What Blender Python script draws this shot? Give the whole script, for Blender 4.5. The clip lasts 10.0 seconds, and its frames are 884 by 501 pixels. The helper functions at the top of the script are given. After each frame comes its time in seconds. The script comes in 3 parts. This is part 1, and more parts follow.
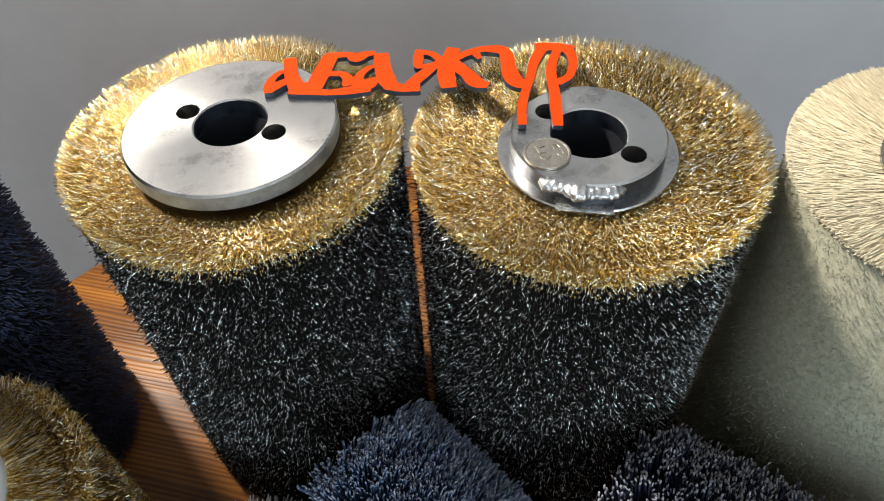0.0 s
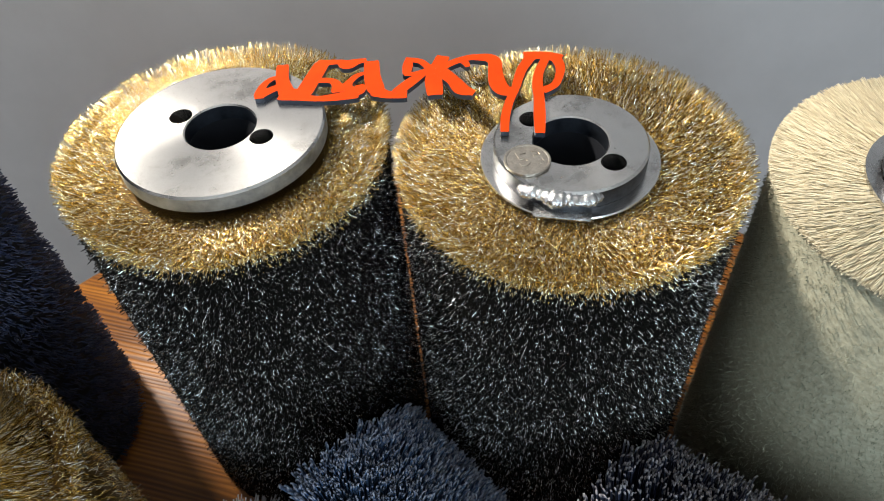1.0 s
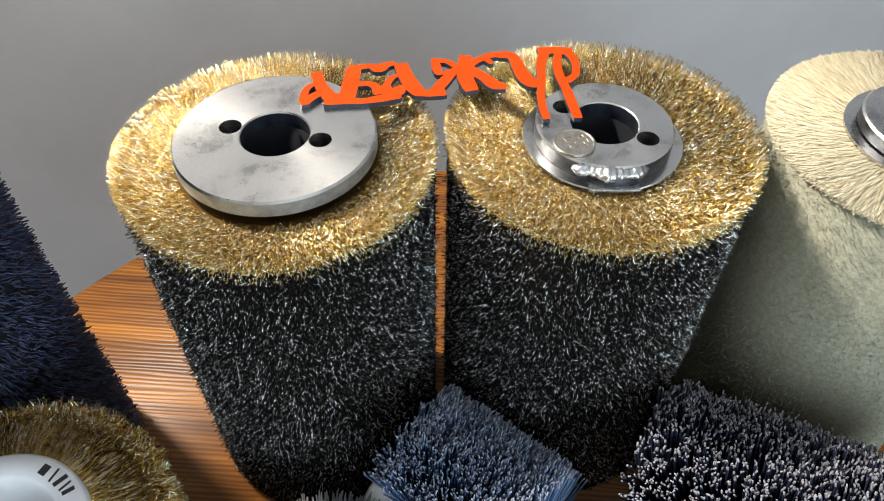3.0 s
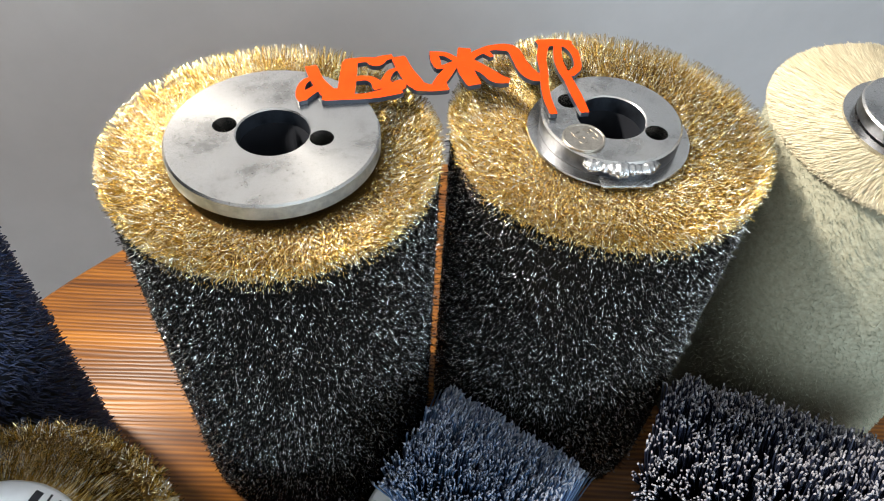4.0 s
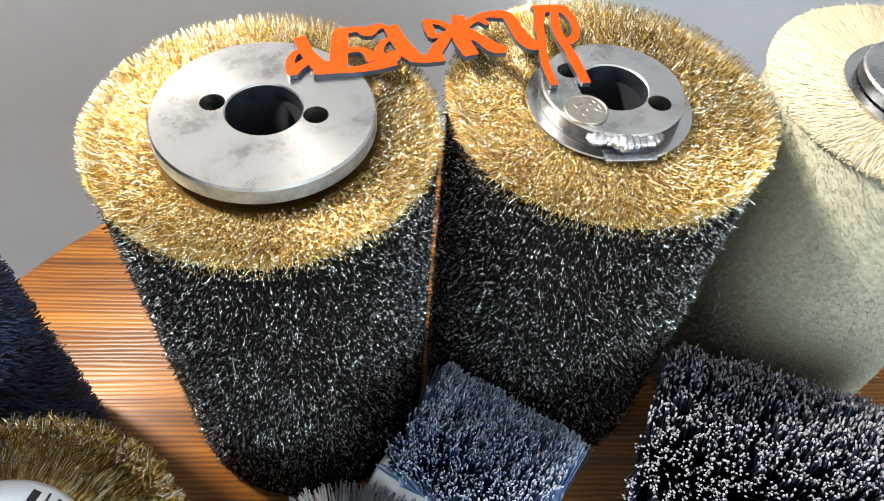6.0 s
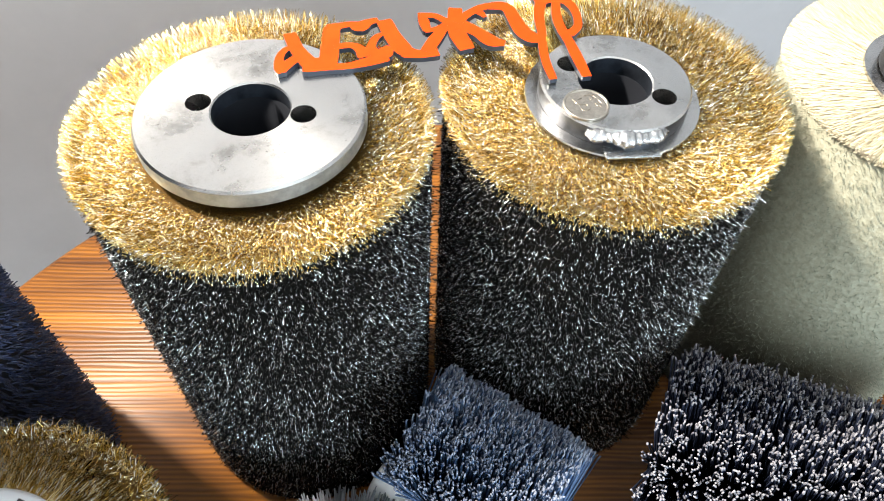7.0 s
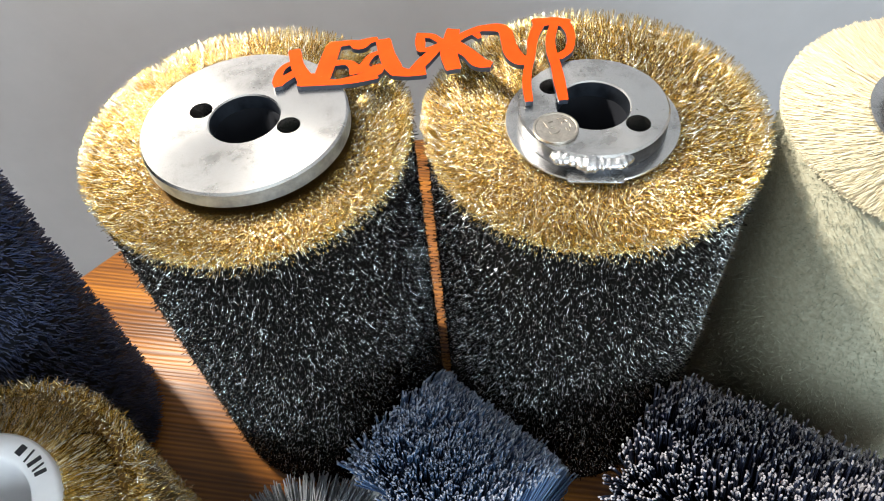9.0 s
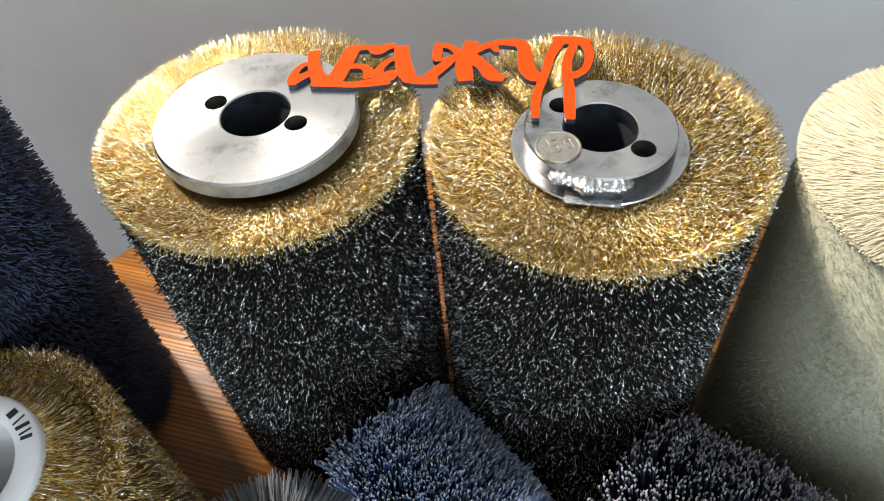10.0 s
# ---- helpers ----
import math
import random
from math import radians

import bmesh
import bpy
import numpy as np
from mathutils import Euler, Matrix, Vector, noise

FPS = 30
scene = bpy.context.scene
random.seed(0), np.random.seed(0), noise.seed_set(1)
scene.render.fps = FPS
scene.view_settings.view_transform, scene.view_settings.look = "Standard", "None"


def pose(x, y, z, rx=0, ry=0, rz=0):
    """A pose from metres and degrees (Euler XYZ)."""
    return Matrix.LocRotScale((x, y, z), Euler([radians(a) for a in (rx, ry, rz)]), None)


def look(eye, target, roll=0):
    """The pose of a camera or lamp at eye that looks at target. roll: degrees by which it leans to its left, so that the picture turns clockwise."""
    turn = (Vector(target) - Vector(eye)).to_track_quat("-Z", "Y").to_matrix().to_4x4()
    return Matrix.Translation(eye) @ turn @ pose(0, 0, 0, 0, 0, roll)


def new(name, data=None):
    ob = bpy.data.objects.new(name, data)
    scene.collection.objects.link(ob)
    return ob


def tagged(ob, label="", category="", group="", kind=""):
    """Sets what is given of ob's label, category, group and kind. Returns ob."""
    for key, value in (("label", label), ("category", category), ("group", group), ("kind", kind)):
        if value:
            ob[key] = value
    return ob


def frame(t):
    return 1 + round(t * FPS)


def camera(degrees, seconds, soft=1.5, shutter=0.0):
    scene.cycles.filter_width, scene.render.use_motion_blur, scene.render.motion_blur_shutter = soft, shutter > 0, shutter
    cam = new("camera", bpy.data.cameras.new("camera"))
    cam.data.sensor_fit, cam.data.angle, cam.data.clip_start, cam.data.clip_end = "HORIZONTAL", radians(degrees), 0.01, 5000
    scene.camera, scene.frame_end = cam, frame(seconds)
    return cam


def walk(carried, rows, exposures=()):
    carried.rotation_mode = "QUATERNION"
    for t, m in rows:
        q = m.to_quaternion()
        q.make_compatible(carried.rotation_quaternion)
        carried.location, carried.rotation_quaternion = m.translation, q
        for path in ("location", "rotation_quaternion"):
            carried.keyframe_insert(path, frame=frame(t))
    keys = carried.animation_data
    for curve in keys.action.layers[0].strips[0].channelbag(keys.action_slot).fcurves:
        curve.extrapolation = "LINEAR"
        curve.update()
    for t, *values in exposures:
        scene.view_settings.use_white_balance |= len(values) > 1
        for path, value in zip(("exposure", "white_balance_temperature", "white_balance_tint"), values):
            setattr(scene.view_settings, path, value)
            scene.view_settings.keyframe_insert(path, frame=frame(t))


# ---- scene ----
cam = camera(63.04, 10.0, soft=1.0)
PATH = [
    (0, (0.0271, 0.0195, 0.5686), (0.0222, 0.7153, -0.1496), -0.41),
    (0.5, (0.0398, 0.0206, 0.5728), (0.0247, 0.7177, -0.1441), -0.99),
    (1, (0.0530, 0.0148, 0.5690), (0.0092, 0.7203, -0.1383), -1.71),
    (1.5, (0.0668, -0.0225, 0.5762), (0.0087, 0.6991, -0.1137), -0.39),
    (2, (0.0552, -0.0638, 0.5887), (0.0113, 0.6778, -0.0807), 0.46),
    (2.5, (-0.0121, -0.0400, 0.5833), (0.0456, 0.6878, -0.1000), 1.38),
    (3.8, (-0.0852, 0.0096, 0.5771), (0.1037, 0.6909, -0.1301), 5.12),
    (4, (-0.0906, 0.0094, 0.5734), (0.1112, 0.6897, -0.1312), 5.44),
    (4.5, (-0.0978, 0.0153, 0.5741), (0.1292, 0.6826, -0.1352), 6.07),
    (5, (-0.1001, 0.0194, 0.5732), (0.1279, 0.6755, -0.1462), 5.72),
    (5.5, (-0.1039, 0.0233, 0.5743), (0.1301, 0.6618, -0.1589), 6.71),
    (7, (-0.0804, 0.0372, 0.5666), (0.1113, 0.6689, -0.1845), 4.05),
    (7.5, (-0.0560, 0.0329, 0.5705), (0.0691, 0.6779, -0.1834), 1.59),
    (8, (-0.0366, 0.0177, 0.5799), (0.0669, 0.6651, -0.1753), 0.94),
    (8.5, (-0.0172, 0.0097, 0.5864), (0.0407, 0.6672, -0.1648), -1.43),
    (9, (0.0048, 0.0136, 0.5853), (0.0264, 0.6750, -0.1645), -2.98),
    (9.5, (0.0252, 0.0175, 0.5838), (-0.0057, 0.6860, -0.1592), -3.57),
    (10, (0.0418, 0.0126, 0.5805), (-0.0164, 0.6901, -0.1528), -2.65),
]
LEVEL = Matrix(((0.99940, -0.00084, 0.03450, -0.01096),
                (-0.00084, 0.99881, 0.04880, -0.01551),
                (-0.03450, -0.04880, 0.99821, 0.00893),
                (0.00000, 0.00000, 0.00000, 1.00000)))  # sets the path upright over the table
walk(cam, [(t, LEVEL @ look(eye, target, roll)) for t, eye, target, roll in PATH],
     [(0, -0.45), (1.5, -0.52), (2, -0.2), (2.5, -0.27), (4, 0.0), (5.5, 0.16), (7, 0.52), (7.5, 0.40), (8.0, 0.36), (8.5, 0.34), (9, 0.22), (9.5, -0.05), (10, -0.1)])


# ---- world and lights ----
world = bpy.data.worlds.new("world")
scene.world = world
world.use_nodes = True
sky = world.node_tree.nodes.new("ShaderNodeTexSky")
sky.sky_type, sky.sun_disc = "NISHITA", False
sky.sun_elevation, sky.sun_rotation = radians(35), radians(20)
world.node_tree.links.new(sky.outputs[0], world.node_tree.nodes["Background"].inputs[0])
world.node_tree.nodes["Background"].inputs[1].default_value = 0.10


def area_lamp(name, m, size, watts, colour, size_y=0.0):
    data = bpy.data.lights.new(name, "AREA")
    data.shape, data.size, data.energy, data.color = "RECTANGLE" if size_y else "DISK", size, watts, colour
    if size_y:
        data.size_y = size_y
    ob = new(name, data)
    ob.matrix_world = m
    return ob


area_lamp("room_lamp", look((-0.72, 0.82, 1.28), (-0.32, 0.07, 0.75)), 0.13, 57, (1.0, 0.93, 0.83))
area_lamp("window_light", look((0.75, -2.36, 1.05), (0.1, 0.3, 0.2)), 1.4, 76, (0.74, 0.89, 1.0), 1.6)

# ---- materials ----


def material(name, colour, rough=0.5, metal=0.0):
    m = bpy.data.materials.new(name)
    m.use_nodes = True
    b = m.node_tree.nodes["Principled BSDF"]
    b.inputs["Base Color"].default_value = (*colour, 1)
    b.inputs["Roughness"].default_value = rough
    b.inputs["Metallic"].default_value = metal
    return m


def node(m, kind, **values):
    n = m.node_tree.nodes.new(kind)
    for k, v in values.items():
        n.inputs[k.replace("_", " ")].default_value = v
    return n


def wire(m, a, b):
    m.node_tree.links.new(a, b)


def ramp(m, source, stops):
    r = m.node_tree.nodes.new("ShaderNodeValToRGB")
    while len(r.color_ramp.elements) < len(stops):
        r.color_ramp.elements.new(0.5)
    for e, (p, c) in zip(r.color_ramp.elements, stops):
        e.position, e.color = p, (*c, 1)
    wire(m, source, r.inputs[0])
    return r


def shader(m):
    return m.node_tree.nodes["Principled BSDF"]


def island_material(name, dark, light, rough, metal=0.0, middle=None):
    """Every strand a little different in colour; with a middle colour, few are light, as painted glints."""
    m = material(name, light, rough, metal)
    g = m.node_tree.nodes.new("ShaderNodeNewGeometry")
    r = ramp(m, g.outputs["Random Per Island"], [(0.0, dark), (1.0, light)] if middle is None else [(0.0, dark), (0.42, dark), (0.68, middle), (0.92, light)])
    wire(m, r.outputs[0], shader(m).inputs["Base Color"])
    return m


def noisy_material(name, dark, light, scale, rough, metal=0.0, bump=0.2, stretch=(1, 1, 1), distance=0.001):
    m = material(name, light, rough, metal)
    tc = m.node_tree.nodes.new("ShaderNodeTexCoord")
    mp = m.node_tree.nodes.new("ShaderNodeMapping")
    mp.inputs["Scale"].default_value = stretch
    wire(m, tc.outputs["Object"], mp.inputs[0])
    n = node(m, "ShaderNodeTexNoise", Scale=scale, Detail=6.0, Roughness=0.65)
    wire(m, mp.outputs[0], n.inputs["Vector"])
    r = ramp(m, n.outputs[0], [(0.3, dark), (0.72, light)])
    wire(m, r.outputs[0], shader(m).inputs["Base Color"])
    b = node(m, "ShaderNodeBump", Strength=bump, Distance=distance)
    wire(m, n.outputs[0], b.inputs["Height"])
    wire(m, b.outputs[0], shader(m).inputs["Normal"])
    return m


def turned_metal(name, dark, light):
    """Lathe-turned steel: highlights fan out from the middle; smudges, specks and fine rings."""
    m = noisy_material(name, dark, light, 26, 0.42, 1.0, 0.05)
    s = shader(m)
    s.inputs["Anisotropic"].default_value = 0.6
    t = m.node_tree.nodes.new("ShaderNodeTangent")
    t.direction_type, t.axis = "RADIAL", "Z"
    wire(m, t.outputs[0], s.inputs["Tangent"])
    base = s.inputs["Base Color"].links[0].from_socket
    tc = m.node_tree.nodes.new("ShaderNodeTexCoord")
    big = node(m, "ShaderNodeTexNoise", Scale=26.0, Detail=8.0, Roughness=0.72, Distortion=0.2)
    wire(m, tc.outputs["Object"], big.inputs["Vector"])
    stain = ramp(m, big.outputs[0], [(0.34, (0.62, 0.62, 0.62)), (0.47, (1, 1, 1))])
    speck = node(m, "ShaderNodeTexNoise", Scale=420.0, Detail=2.0)
    wire(m, tc.outputs["Object"], speck.inputs["Vector"])
    dots = ramp(m, speck.outputs[0], [(0.25, (0.4, 0.39, 0.38)), (0.29, (1, 1, 1))])
    for extra in (stain, dots):
        mix = m.node_tree.nodes.new("ShaderNodeMix")
        mix.data_type, mix.blend_type = "RGBA", "MULTIPLY"
        mix.inputs[0].default_value = 1.0
        wire(m, base, mix.inputs[6])
        wire(m, extra.outputs[0], mix.inputs[7])
        base = mix.outputs[2]
    wire(m, base, s.inputs["Base Color"])
    r = ramp(m, big.outputs[0], [(0.3, (0.29, 0.29, 0.29)), (0.7, (0.23, 0.23, 0.23))])
    wire(m, r.outputs[0], s.inputs["Roughness"])
    return m


# Wires: sparse near-white strands paint glints, the dark ones shade among them.
BRASS = island_material("brass_wire_with_glints", (0.52, 0.32, 0.06), (1.0, 1.0, 0.94), 0.24, 1.0, (1.0, 0.80, 0.37))
STEEL = island_material("shaded_wire_with_glints", (0.035, 0.034, 0.032), (1.0, 1.0, 0.99), 0.22, 1.0, (0.16, 0.16, 0.155))
# Beds under the wires: near-black and dark amber paint the shade between strands.
WIRE_GAP_SHADE = noisy_material("shaded_wire_bed", (0.002, 0.002, 0.002), (0.010, 0.009, 0.008), 900, 1.0, 0.0)
shader(WIRE_GAP_SHADE).inputs["Specular IOR Level"].default_value = 0.0
BRASS_GAP_SHADE = noisy_material("shaded_brass_bed", (0.05, 0.025, 0.004), (0.20, 0.105, 0.018), 900, 0.5, 0.6)
PLATE = turned_metal("turned_steel", (0.56, 0.55, 0.535), (0.70, 0.69, 0.675))
# Dark steel for the bore wall: the recess's shade put into the colour.
BORE_WALL_SHADE = noisy_material("shaded_bore_steel", (0.015, 0.018, 0.024), (0.06, 0.07, 0.09), 60, 0.45, 0.7)
SCORCHED = noisy_material("scorched_steel", (0.025, 0.026, 0.03), (0.20, 0.21, 0.23), 55, 0.4, 1.0, 0.15)
PLATE_SIDE = noisy_material("rolled_steel", (0.20, 0.22, 0.24), (0.60, 0.64, 0.68), 45, 0.55, 1.0, 0.1)
# Near-black paints the shade down the bore and the bolt holes.
BORE_SHADE = material("bore_shade", (0.006, 0.007, 0.010), 0.85)
shader(BORE_SHADE).inputs["Specular IOR Level"].default_value = 0.15
WELD = noisy_material("weld_metal", (0.35, 0.36, 0.37), (0.75, 0.76, 0.77), 300, 0.25, 1.0, 0.8)
COIN = noisy_material("coin_metal", (0.40, 0.36, 0.31), (0.62, 0.57, 0.50), 400, 0.35, 1.0, 0.3)
ORANGE = noisy_material("orange_film", (0.56, 0.042, 0.002), (0.66, 0.054, 0.003), 60, 0.85, 0, 0.02)
shader(ORANGE).inputs["Specular IOR Level"].default_value = 0.1
DARK_EDGE = material("dark_edge", (0.03, 0.035, 0.05), 0.4)
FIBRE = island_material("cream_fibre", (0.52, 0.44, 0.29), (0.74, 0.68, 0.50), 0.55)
# Core and side are darker than the top: the side's shade in their colour.
FIBRE_CORE = noisy_material("shaded_fibre_core", (0.24, 0.23, 0.16), (0.40, 0.39, 0.29), 300, 0.8, 0, 0.5)
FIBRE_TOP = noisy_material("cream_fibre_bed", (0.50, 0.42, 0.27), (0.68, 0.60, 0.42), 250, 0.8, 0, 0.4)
FIBRE_SIDE = island_material("shaded_fibre_ends", (0.21, 0.215, 0.155), (0.34, 0.35, 0.26), 0.7)
NAVY = island_material("navy_nylon", (0.006, 0.010, 0.030), (0.035, 0.05, 0.115), 0.4)
NAVY_CORE = material("packed_navy_nylon", (0.004, 0.005, 0.010), 0.8)
BLUE = island_material("blue_grey_nylon", (0.026, 0.056, 0.135), (0.10, 0.17, 0.30), 0.4)
BLUE_TIP = island_material("pale_nylon_tip", (0.08, 0.11, 0.18), (0.32, 0.35, 0.43), 0.5)
GREY = island_material("dark_grey_nylon", (0.012, 0.016, 0.036), (0.038, 0.048, 0.085), 0.4)
GREY_TIP = island_material("pale_grey_tip", (0.11, 0.11, 0.135), (0.36, 0.355, 0.385), 0.5)
ASH = island_material("ash_grey_nylon", (0.15, 0.165, 0.19), (0.34, 0.36, 0.40), 0.45)
PLASTIC = noisy_material("white_plastic", (0.66, 0.67, 0.69), (0.78, 0.78, 0.79), 25, 0.45, 0, 0.03)
GREY_PLASTIC = noisy_material("dark_grey_plastic", (0.03, 0.034, 0.045), (0.06, 0.065, 0.08), 30, 0.5)
INK = material("black_ink", (0.02, 0.02, 0.025), 0.6)
WALL = noisy_material("grey_wall_paint", (0.41, 0.40, 0.405), (0.46, 0.45, 0.455), 5, 0.7, 0, 0.05)


def wood_material():
    """Brushed pine: raised grain lines along x, every few millimetres, under a glossy brown stain."""
    m = material("brushed_pine", (0.3, 0.1, 0.02), 0.42)
    tc = m.node_tree.nodes.new("ShaderNodeTexCoord")
    mp = m.node_tree.nodes.new("ShaderNodeMapping")
    mp.inputs["Scale"].default_value = (0.10, 1, 1)
    wire(m, tc.outputs["Object"], mp.inputs[0])
    w = node(m, "ShaderNodeTexWave", Scale=70.0, Distortion=9.0, Detail=4.0, Detail_Scale=0.6)
    w.bands_direction = "Y"
    wire(m, mp.outputs[0], w.inputs["Vector"])
    mp2 = m.node_tree.nodes.new("ShaderNodeMapping")
    mp2.inputs["Scale"].default_value = (0.25, 5, 5)
    wire(m, tc.outputs["Object"], mp2.inputs[0])
    n = node(m, "ShaderNodeTexNoise", Scale=7.0, Detail=8.0, Roughness=0.65)
    wire(m, mp2.outputs[0], n.inputs["Vector"])
    mix = m.node_tree.nodes.new("ShaderNodeMath")
    mix.operation = "MULTIPLY_ADD"
    wire(m, w.outputs["Fac"], mix.inputs[0])
    mix.inputs[1].default_value = 0.16
    wire(m, n.outputs[0], mix.inputs[2])
    r = ramp(m, mix.outputs[0], [(0.36, (0.055, 0.016, 0.002)), (0.56, (0.16, 0.054, 0.005)), (0.82, (0.36, 0.135, 0.013))])
    wire(m, r.outputs[0], shader(m).inputs["Base Color"])
    shader(m).inputs["Specular IOR Level"].default_value = 0.36
    b = node(m, "ShaderNodeBump", Strength=0.28, Distance=0.0009)
    wire(m, w.outputs["Fac"], b.inputs["Height"])
    b2 = node(m, "ShaderNodeBump", Strength=0.35, Distance=0.001)
    wire(m, n.outputs[0], b2.inputs["Height"])
    wire(m, b.outputs[0], b2.inputs["Normal"])
    wire(m, b2.outputs[0], shader(m).inputs["Normal"])
    return m


WOOD = wood_material()

# ---- mesh helpers ----


def part(name, mesh, mats, parent=None, label=""):
    """Links a mesh (or bmesh) as one object, under a thing or a part."""
    if isinstance(mesh, bmesh.types.BMesh):
        bm, mesh = mesh, bpy.data.meshes.new(name)
        bm.to_mesh(mesh)
        bm.free()
    for m in mats if isinstance(mats, (list, tuple)) else [mats]:
        mesh.materials.append(m)
    ob = new(name, mesh)
    ob.parent = parent
    return tagged(ob, label)


def thing(name, m, label, category, group="", kind=""):
    ob = new(name)
    ob.matrix_world = m
    return tagged(ob, label, category, group, kind)


def lathe(profile, steps=96, closed=True, smooth=True):
    """A ring or pot turned about z from (radius, height) points."""
    bm = bmesh.new()
    rings = []
    for r, z in profile:
        rings.append([bm.verts.new((r * math.cos(a), r * math.sin(a), z)) for a in (2 * math.pi * i / steps for i in range(steps))])
    pairs = list(zip(rings, rings[1:] + ([rings[0]] if closed else [])))
    for p, q in pairs[: len(rings) if closed else len(rings) - 1]:
        for i in range(steps):
            j = (i + 1) % steps
            bm.faces.new((p[i], p[j], q[j], q[i]))
    if not closed:
        bm.faces.new(list(reversed(rings[0])))
        bm.faces.new(rings[-1])
    bmesh.ops.recalc_face_normals(bm, faces=bm.faces)
    for f in bm.faces:
        f.smooth = smooth and len(f.verts) == 4
    return bm


def strands(name, base, tip, thick, bend=0.0, segments=1, sides=3, tip_length=0.0, seed=1, smooth=False):
    """Many thin prisms from base to tip, as one mesh; with tip_length the last stretch and the end take material 1."""
    rng = np.random.default_rng(seed)
    n = len(base)
    d = tip - base
    length = np.linalg.norm(d, axis=1, keepdims=True)
    d = d / length
    ref = np.where(np.abs(d[:, 2:3]) > 0.8, np.array([[1.0, 0, 0]]), np.array([[0, 0, 1.0]]))
    u = np.cross(d, ref)
    u /= np.linalg.norm(u, axis=1, keepdims=True)
    v = np.cross(d, u)
    spots = list(np.linspace(0, 1, segments + 1))
    rings = []
    turn = rng.uniform(0, 6.283, (n, 1))
    for k, s in enumerate(spots):
        at = np.full((n, 1), s)
        if tip_length and k == segments - 1 and segments > 1:
            at = 1 - tip_length / length
        wob = 0 if k == 0 else bend * rng.normal(0, 1, (n, 2)) * (1.0 if k < segments else 0.5)
        centre = base + d * length * at
        if k:
            centre = centre + u * wob[:, :1] + v * wob[:, 1:]
        for j in range(sides):
            a = turn + 6.2832 * j / sides
            rings.append(centre + 0.5 * thick * (u * np.cos(a) + v * np.sin(a)))
    per = len(rings)
    verts = np.stack(rings, axis=1).reshape(-1, 3)
    quads, mats = [], []
    for k in range(segments):
        for j in range(sides):
            jj = (j + 1) % sides
            quads.append((k * sides + j, k * sides + jj, (k + 1) * sides + jj, (k + 1) * sides + j))
            mats.append(1 if tip_length and k == segments - 1 else 0)
    q = np.array(quads)
    cap = np.array([segments * sides + j for j in range(sides)])
    off = (np.arange(n) * per)[:, None]
    loops = np.concatenate([(off + q.reshape(1, -1)), off + cap[None]], axis=1).reshape(-1)
    sizes = np.tile(np.array([4] * len(quads) + [sides]), n)
    starts = np.concatenate([[0], np.cumsum(sizes)[:-1]])
    mesh = bpy.data.meshes.new(name)
    mesh.vertices.add(len(verts))
    mesh.vertices.foreach_set("co", verts.astype(np.float32).ravel())
    mesh.loops.add(len(loops))
    mesh.loops.foreach_set("vertex_index", loops.astype(np.int32))
    mesh.polygons.add(len(sizes))
    mesh.polygons.foreach_set("loop_start", starts.astype(np.int32))
    mesh.polygons.foreach_set("material_index", np.tile(np.array(mats + [1 if tip_length else 0]), n).astype(np.int32))
    if smooth:
        mesh.polygons.foreach_set("use_smooth", np.tile(np.array([True] * len(quads) + [False]), n))
    mesh.update(calc_edges=True)
    mesh.validate()
    return mesh


def polar(r, a, z):
    return np.stack([r * np.cos(a), r * np.sin(a), z], axis=1)


def facing(rng, n, share=0.76):
    """Angles round a brush, most of them on the side that faces the open room."""
    front = rng.uniform(0, 1, n) < share
    return np.where(front, rng.uniform(radians(165), radians(375), n), rng.uniform(radians(15), radians(165), n))


def side_strands(name, n, r0, r1, z0, z1, thick, jitter, seed, ragged=0.0012, stray=0.0, bent=0.12, clump=0.0):
    """Cut ends that stand out of a brush's side, from r0 to r1."""
    rng = np.random.default_rng(seed)
    a, z = facing(rng, n), rng.uniform(z0, z1, n)
    base = polar(np.full(n, r0), a, z)
    out = r1 + rng.normal(0, ragged, n) + np.where(rng.uniform(0, 1, n) < stray, rng.uniform(0, 0.004, n), 0)
    sway = jitter * np.where(rng.uniform(0, 1, n) < bent, 2.6, 1.0)
    cell = (np.floor(z / 0.0055) * 131 + np.floor(a * r1 / 0.010 + np.floor(z / 0.0055) * 0.37) * 17).astype(int) % 997
    lean, grow = rng.normal(0, clump, (997, 2)), rng.normal(0, clump * 0.5, 997)
    tip = polar(out + grow[cell], a + (rng.normal(0, 1, n) * sway + lean[cell, 0]) / r1, np.maximum(z + rng.normal(0, 1, n) * sway + lean[cell, 1], 0.0005))
    return strands(name, base, tip, thick, 0.0, 1, 3, 0.0, seed)


